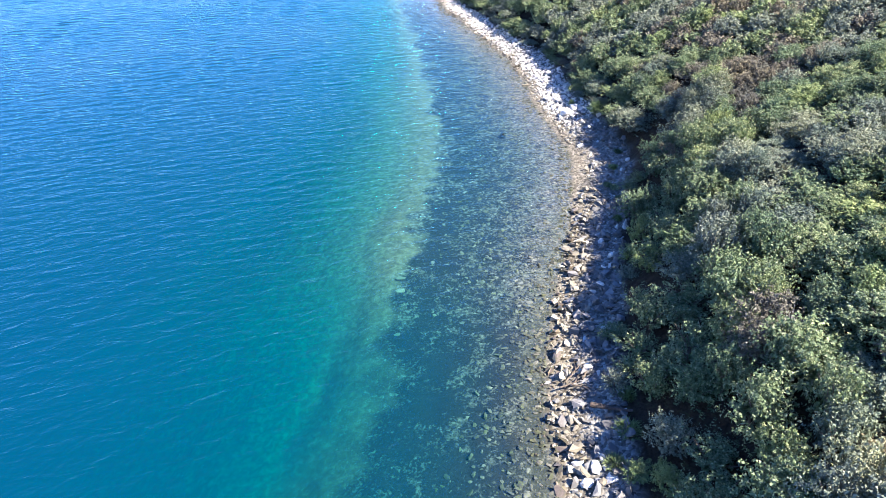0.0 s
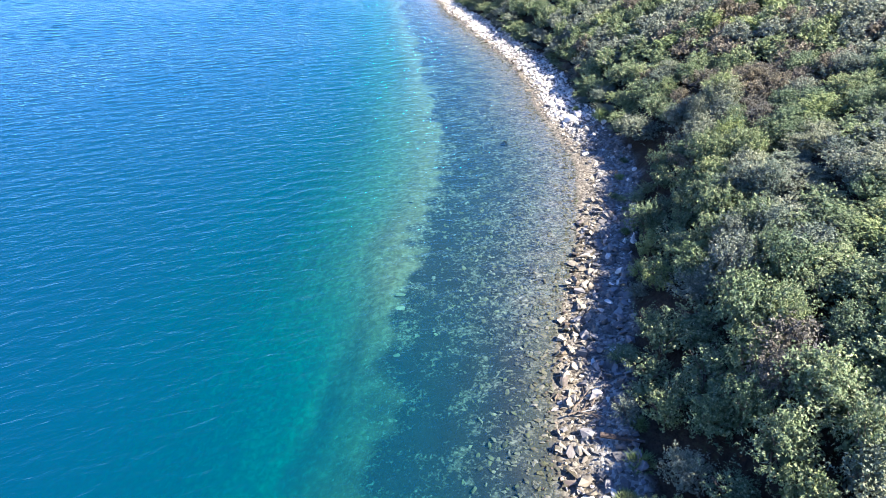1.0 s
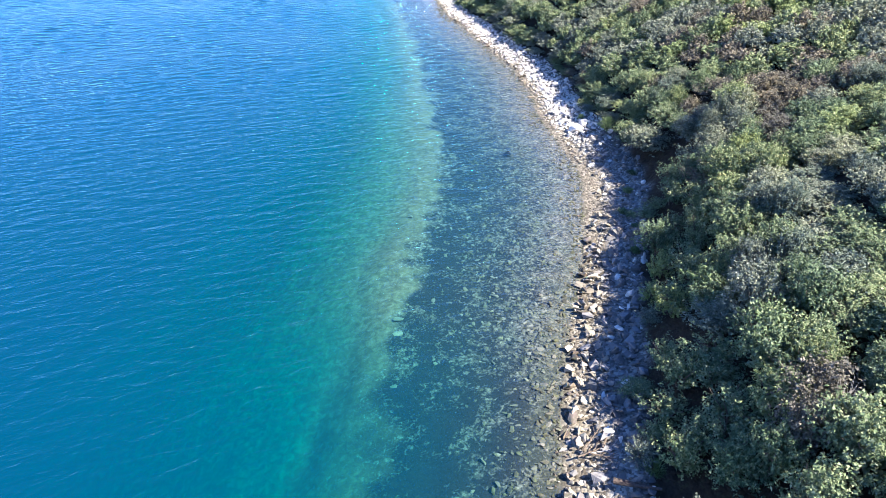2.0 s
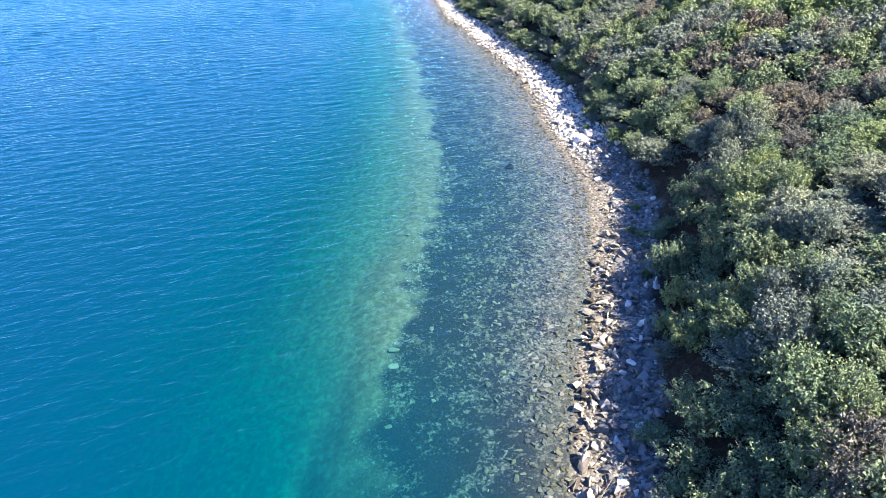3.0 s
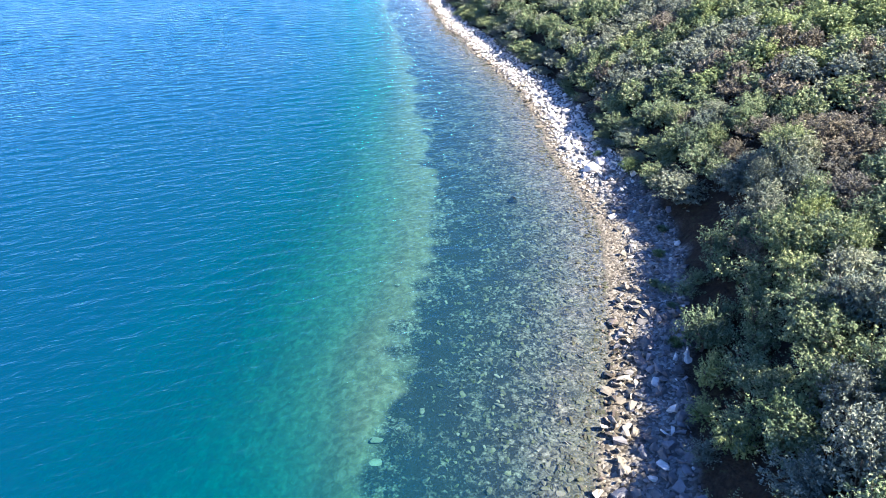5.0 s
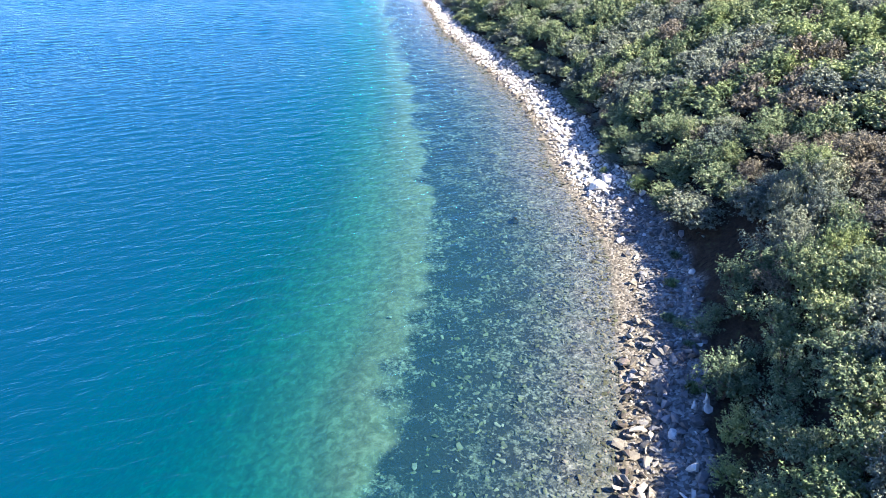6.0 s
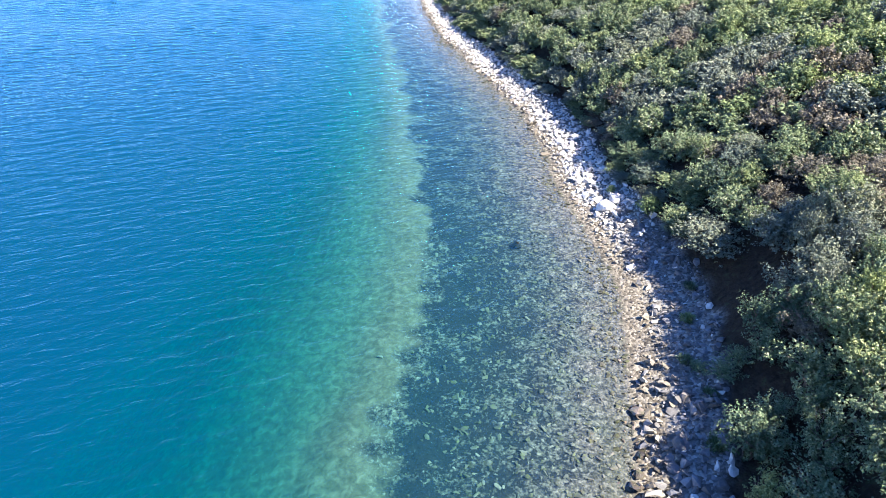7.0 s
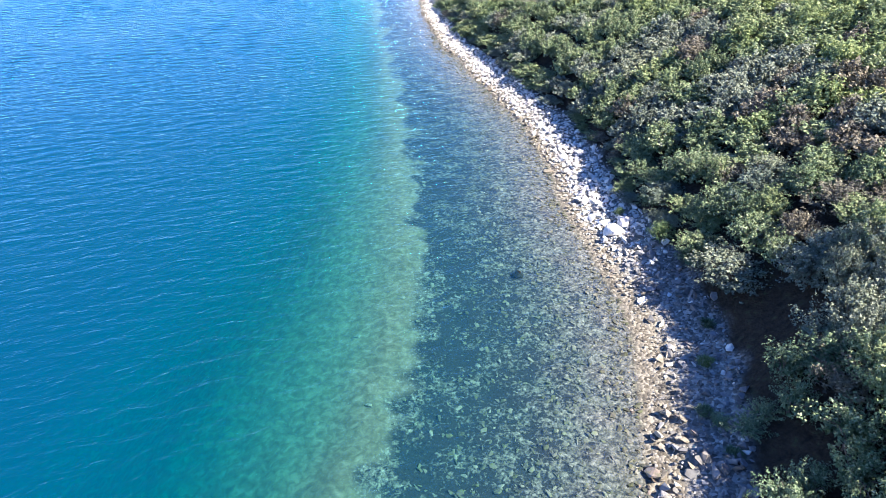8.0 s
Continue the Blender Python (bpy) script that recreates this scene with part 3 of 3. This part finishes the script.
KEPT = [(16.6, 54.6, 4.2, 2.5, "grey"), (14.6, 60.2, 1.7, 1.6, "yellow"), (12.9, 64.3, .9, .8, "yellow"), (13.9, 40.2, 2.9, 2.9, "green"), (18.2, 56.4, 3.2, 2.8, "green"),
        (9.5, 19.6, 1.4, .9, "yellow"), (10.4, 19.0, 1.6, 1.2, "yellow"), (10.9, 20.6, 2.2, 2.3, "grey"), (13.6, 45.6, 1.0, .5, "green")]


def shrub_places(seed):
    rng = np.random.RandomState(seed)
    rows = []
    for y0 in np.arange(-5, 142, 1.6):
        line = float(along(BUSH_LINE, y0))
        for k, e0 in enumerate((0.55, *np.arange(1.6, 60, 1.55))):
            e, y = line + e0 + (0.35 if k < 3 and y0 > 56 else 0) + 0.3 * rng.randn(), y0 + 0.4 * rng.randn() + (0.8 if k % 2 else 0)
            width, height = 2.2 + 1.1 * rng.rand(), 1.6 + 1.1 * rng.rand()
            far = float(smooth((y - 52) / 6))
            if k == 0:
                width, height = 1.5 + 0.5 * rng.rand() + 0.2 * far, 0.9 + 0.5 * rng.rand() - 0.25 * far
            elif k == 1:
                width, height = 2.1 + 0.5 * rng.rand() + 0.6 * far, 2.4 + 0.5 * rng.rand() - 0.9 * far
            elif k == 2:
                height = 2.4 + 0.5 * rng.rand()
            turn, shape = rng.rand() * 6.283, rng.randint(4)
            x = float(shore_x(y)) + e
            # the hillside beyond the reach of the flight's view stays bare
            if x > max(21, 22 + 0.55 * (y - 19.6)) or np.interp(e, *RISE) > 24 - 0.203 * (y - 26):
                continue
            tint = tint_at(x, y, rng)
            if e < 7.5 and y < 50 and tint == "grey" and rng.rand() < 0.7:
                tint = "green"
            if 34.5 < y < 41 and k > 1:
                height -= 0.6
            if y < 52 and k in (1, 2):
                height = 1.9 + 0.8 * rng.rand()
            elif y < 52 and k in (3, 4):
                height = 2.9 + 0.5 * rng.rand() + (0.25 if y < 31 else 0)
            # the steep lower bank is sparsely grown
            if y < 38 and k < 3 and rng.rand() < 0.06 or 38 <= y < 54 and k < 3 and rng.rand() < 0.12:
                continue
            if k == 0 and rng.rand() < 0.5 - 0.4 * far or k == 1 and rng.rand() < 0.25 * (1 - far):
                continue
            if 14.4 < x < 19.5 and 47.8 < y - 0.3 * (x - 14.4) < 51.2 - 0.3 * (x - 14.4) or any((x - q[0]) ** 2 + (y - q[1]) ** 2 < (0.33 * q[2] + .4) ** 2 for q in KEPT):
                continue
            if y < 56 and e < 6.6 + 0.9 * float(smooth((y - 36) / 5)) and rng.rand() < 0.9:
                shape = 4 + shape % 2
            rows.append((x, y, width, height, tint, turn, shape))
    return rows


plants = shrub_places(51)
order = sorted(range(len(plants)), key=lambda i: (plants[i][1] - 20 if plants[i][1] > 11 else 90 - plants[i][1]) + 1.3 * max(0, plants[i][0] - 14))
near_ones = set(order[:285])
for x, y, width, height, tint in KEPT:
    shrub(tint, 1 if width > 2 else 2, x, y, width, height, x)
for i in order[:285]:
    x, y, width, height, tint, turn, shape = plants[i]
    shrub(tint, shape, x, y, width, height, turn)


def far_thicket(tint, label):
    rows = [plants[i] for i in range(len(plants)) if i not in near_ones and plants[i][4] == tint]
    if not rows:
        return
    V = []
    for x, y, width, height, _, turn, shape in rows:
        c, s = math.cos(turn), math.sin(turn)
        base = FAR_CLOUDS[shape % 4] * (width / 2, width / 2, height / 2)
        V.append(base @ np.array([[c, s, 0], [-s, c, 0], [0, 0, 1]]) + (x, y, float(ground_z(x, y)) - 0.05))
    tagged(new("thicket", mesh_from("thicket", np.concatenate(V), blades(FAR_LEAVES * len(rows)), [LEAVES[tint]])), label, "thicket", kind="stuff")


far_thicket("green", "dense green thicket covering the hillside")
far_thicket("grey", "dense grey-green thicket covering the hillside")
far_thicket("yellow", "light yellow-green thicket high on the hillside")
far_thicket("bronze", "patches of bronze-brown thicket on the hillside")


def dead_bush(x, y, height):
    ob = tagged(new("dead_bush"), "bleached leafless bush with tangled pale twigs", "bush")
    for k in range(3):
        twig = child("branch", stem_mesh(60 + k, DEAD_WOOD, 8, 0.42, height, 0.016), ob)
        twig.rotation_euler = (0.08 * k, -0.1 * k, 2.1 * k)
    ob.location = (x, y, float(ground_z(x, y)))
    return ob


dead_bush(15.5, 22.8, 2.0)


# ---------------------------------------------------------------- driftwood and tufts on the shore
DRIFTWOOD = bark_material("brown_driftwood", (.055, .042, .03), (.17, .135, .10))
WET_WOOD = bark_material("dark_waterlogged_wood", (.03, .022, .018), (.10, .075, .06))


def pole_mesh(name, seed, length, thick, mat, joints=7, sides=8):
    """A bent, tapering piece of wood along x, with a knotted outline and closed ends."""
    rng = np.random.RandomState(seed)
    bend = np.cumsum(rng.randn(joints, 2) * 0.035 * length / 2, axis=0)
    V, F = [], []
    for i in range(joints):
        f = i / (joints - 1)
        for j in range(sides):
            a, rad = 6.283 * j / sides, thick * (1 - 0.55 * f) * (0.85 + 0.3 * rng.rand())
            V.append((length * (f - 0.5), bend[i, 0] + rad * math.cos(a), 0.4 * bend[i, 1] + rad * math.sin(a)))
    for i in range(joints - 1):
        F += [[i * sides + j, i * sides + (j + 1) % sides, (i + 1) * sides + (j + 1) % sides, (i + 1) * sides + j] for j in range(sides)]
    F += [list(range(sides))[::-1], [(joints - 1) * sides + j for j in range(sides)]]
    return mesh_from(name, V, F, [mat])


def driftwood(name, seed, x, y, length, thick, turn, mat, label, lift=0.22, twigs=0):
    ob = tagged(new(name, pole_mesh(name, seed, length, thick, mat)), label, name.replace("_", " "))
    ob.matrix_basis = Matrix.LocRotScale((x, y, float(ground_z(x, y)) + lift), Euler((0, -0.12 * math.cos(turn), turn)), None)
    for k in range(twigs):
        twig = child("twig", pole_mesh("twig", seed + 50 + k, length * 0.45, thick * 0.4, mat, 5, 5), ob)
        twig.matrix_basis = pose(length * (0.1 + 0.13 * k), (-1) ** k * length * 0.14, 0.03, 0, -6, (-1) ** k * 38)
    return ob


driftwood("fallen_log", 3, 9.0, 23.1, 1.9, 0.13, -0.25, WET_WOOD, "dark waterlogged log lying across the shaded rocks", 0.3)
for k, (x, y, length, turn) in enumerate(((7.9, 25.5, 1.7, .55), (8.1, 25.2, 1.3, .15), (7.7, 25.9, 1.5, .9), (8.0, 24.9, 1.1, -.3), (7.5, 25.2, 1.2, .4), (8.25, 25.8, 1.0, 1.2))):
    driftwood("driftwood_branch", 20 + k, x, y, length, 0.045, turn, DRIFTWOOD if k != 1 else DEAD_WOOD,
              "bare brown driftwood branch washed up among the rocks" if k != 1 else "bleached driftwood branch lying on brown rocks", 0.16 + 0.025 * k, 3)


def tuft(x, y, width, height, seed, label="low green tuft growing between the rocks"):
    """A low cushion of narrow upright blades."""
    rng = np.random.RandomState(seed)
    n = 420
    a, u = rng.rand(n) * 6.283, np.sqrt(rng.rand(n))
    base = np.stack([u * np.cos(a), u * np.sin(a), np.zeros(n)], 1) * width / 2
    tip = base * 1.35 + np.stack([0.1 * rng.randn(n), 0.1 * rng.randn(n), height * (0.6 + 0.6 * rng.rand(n)) * (1.1 - 0.6 * u)], 1)
    side = np.stack([-np.sin(a), np.cos(a), np.zeros(n)], 1) * 0.022
    ob = tagged(new("grass_tuft", mesh_from("grass_tuft", np.stack([base - side, base + side, tip], 1).reshape(-1, 3), blades(n), [LEAVES["green" if seed % 2 else "yellow"]])), label, "grass tuft", "tufts on the shore")
    ob.location = (x, y, float(ground_z(x, y)) + 0.08)
    return ob


for k, (x, y, width, height) in enumerate(((9.6, 21.9, 1.1, .35), (8.7, 20.3, .9, .3), (9.9, 23.9, .8, .3), (13.2, 46.3, .7, .25), (14.3, 49.6, .8, .3), (13.6, 43.9, .6, .25), (12.9, 40.9, .7, .3), (15.2, 52.4, .7, .3))):
    tuft(x, y, width, height, 90 + k)
